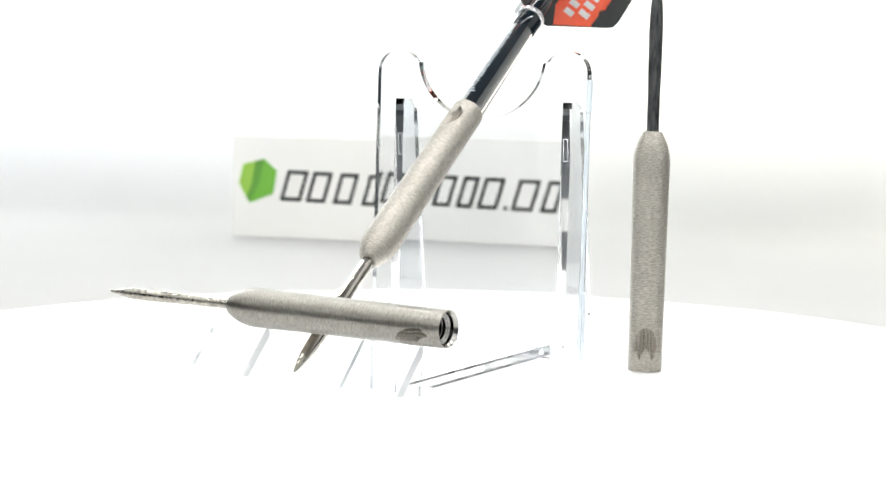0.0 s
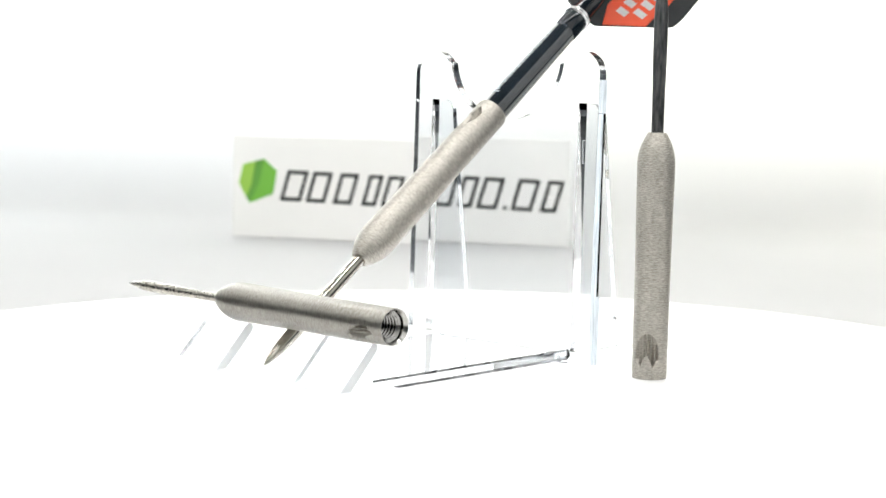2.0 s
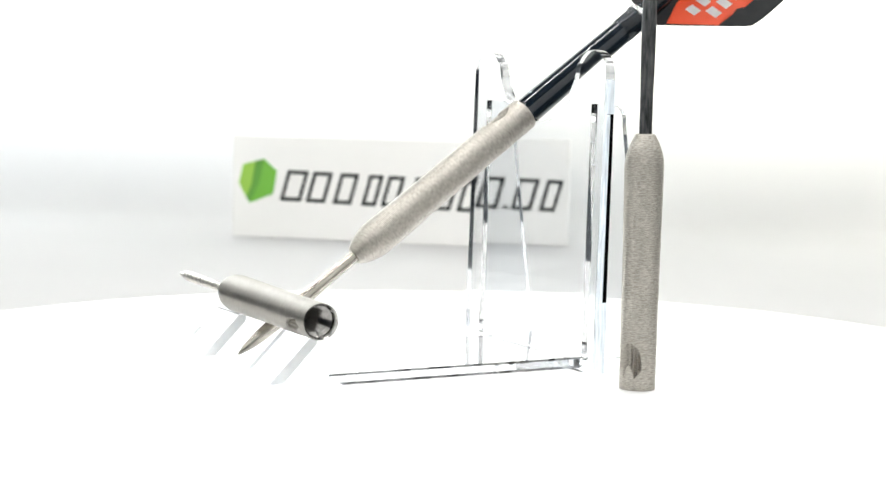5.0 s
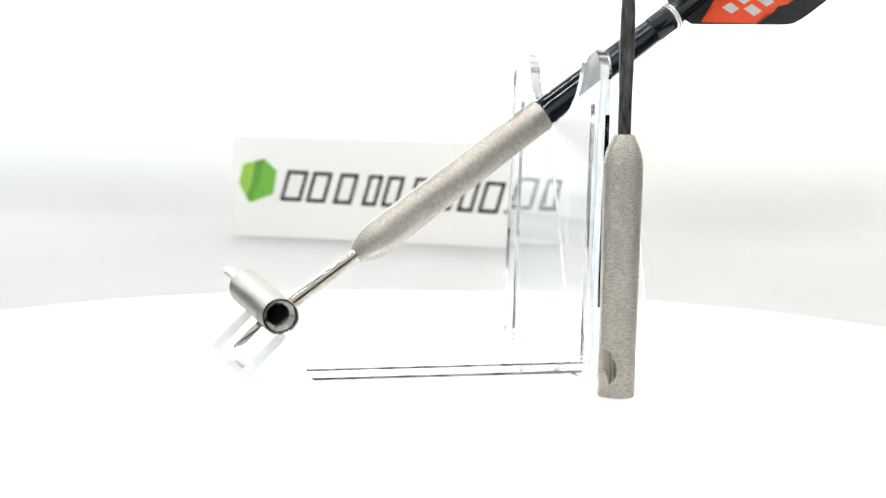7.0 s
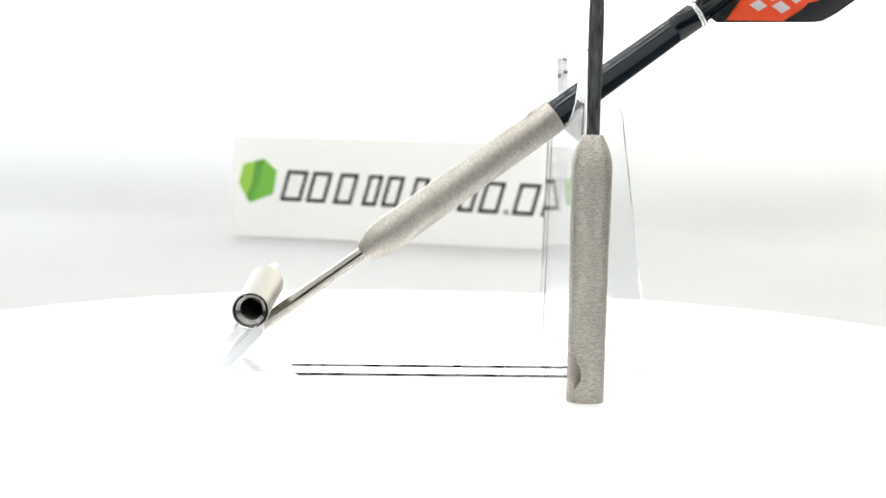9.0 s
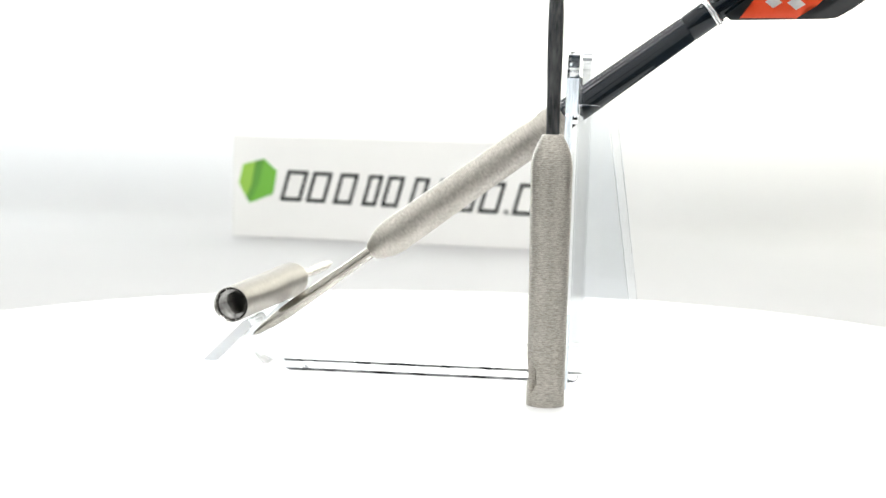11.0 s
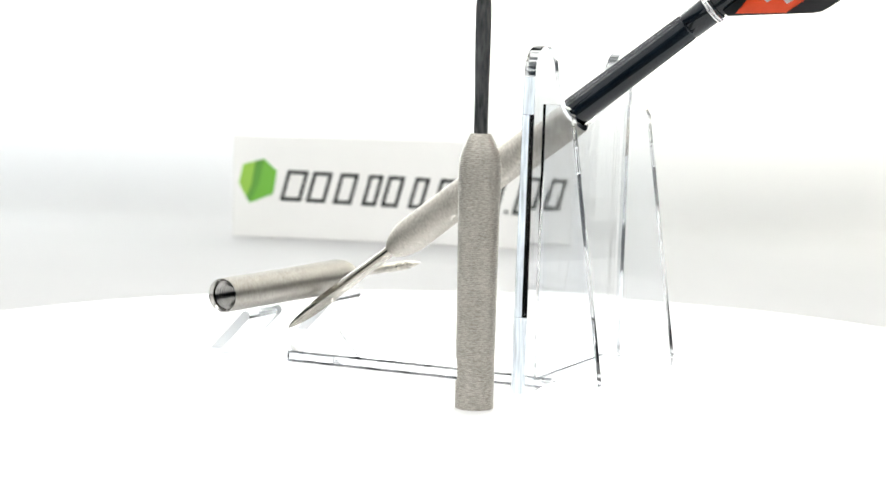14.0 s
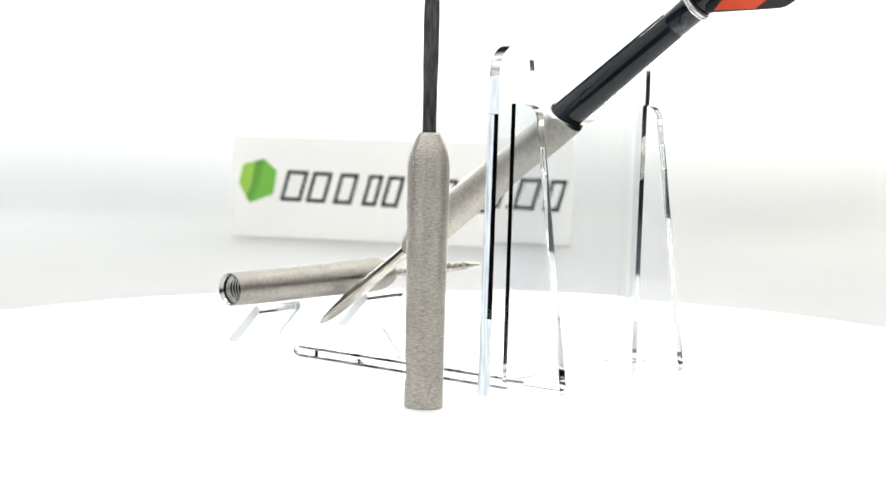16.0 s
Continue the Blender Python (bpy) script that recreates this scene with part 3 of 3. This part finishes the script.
# ---------- sign behind the turntable ----------
def build_sign():
    thing = new("sign")
    L, H = 163.5, 48.0
    board = part("board", box(0, L * MM, 0, 0.003, 0, H * MM, 0.0003), SIGN_WHITE, thing)

    def flat(outline, mat, name, depth=0.25, label=""):
        return part(name, prism(outline, depth, lambda a, b, d: (a, -d, b)), mat, thing, label)

    cells = ((24.0, 34.5), (37.0, 46.5), (50.5, 59.5), (64.5, 71.5), (74.0, 82.0), (87.0, 94.0), (99.0, 107.5), (110.5, 118.0), (120.5, 130.0), (136.5, 146.5), (150.0, 157.5))
    lean, high, t = 4.0, 14.4, 1.7
    for a, b in cells:
        v = 17.7 - 2.4 * (a - 24) / 130
        sh = lambda u, h: (u + lean * h / high, v + h - 0.018 * (u - a))
        for q in (((a, 0), (a + t, 0), (a + t, high), (a, high)), ((b - t, 0), (b, 0), (b, high), (b - t, high)), ((a + t, 0), (b - t, 0), (b - t, t), (a + t, t)), ((a + t, high - t), (b - t, high - t), (b - t, high), (a + t, high))):
            flat([sh(u, h) for u, h in q], SIGN_BLACK, "print_bar", label="plain dark slanted print bar")
    flat([(132.9, 15.8), (134.7, 15.8), (135.1, 17.4), (133.3, 17.4)], SIGN_BLACK, "print_bar", label="plain dark slanted print bar")
    # green leaf-like emblem of three plain facets
    flat([(5.4, 34.3), (15.9, 37.1), (9.6, 24.0), (7.2, 18.4), (3.2, 25.4)], LEAF_LIGHT, "emblem_facet", label="light green facet")
    flat([(15.9, 37.1), (22.5, 31.5), (20.7, 20.7), (9.0, 16.0), (11.8, 24.0)], LEAF_MID, "emblem_facet", 0.27, label="mid green facet")
    flat([(15.9, 37.1), (13.8, 26.0), (9.0, 16.0), (7.2, 18.4), (9.6, 25.0), (11.6, 35.8)], LEAF_DARK, "emblem_facet", 0.3, label="dark green fold")
    thing.matrix_world = pose(-0.10126, 0.45665, FLOOR_Z + 0.0005, 0, 0, -15.447)
    return tagged(thing, "white sign board with dark print and green emblem on the floor", "sign")


SIGN = build_sign()


# ---------- what turns ----------
def motions():
    axis_lying = Vector((-0.8499, 0.5270, 0.0026)).normalized()
    rear_lying = Vector((-35.856, -22.365, 14.818)) - axis_lying * 43.6
    side = Vector((-axis_lying.y, axis_lying.x, 0))
    starts = (
        (STAND, stand_pose()),
        (DART, frame_from(DART_REAR, DART_AXIS, Vector((-0.501, -0.379, 0.779)))),
        (LYING, frame_from(rear_lying, axis_lying, side * 0.77 * (-1 if side.y > 0 else 1) + Vector((0, 0, -0.64)))),
        (STANDING, frame_from((42.77, 3.85, 0.02), (0, 0, 1), (-0.10, -0.995, 0))),
        (TURNTABLE, pose(0.003, 0.001, 0)),
    )
    for thing, m in starts:
        rows = []
        for i in range(33):
            t = 0.5 * i
            turn = pose(0, 0, 0, 0, 0, SPIN * t)
            if thing is TURNTABLE:
                rows.append((t, m @ turn))
            else:
                rows.append((t, turn @ m))
        walk(thing, rows)


motions()
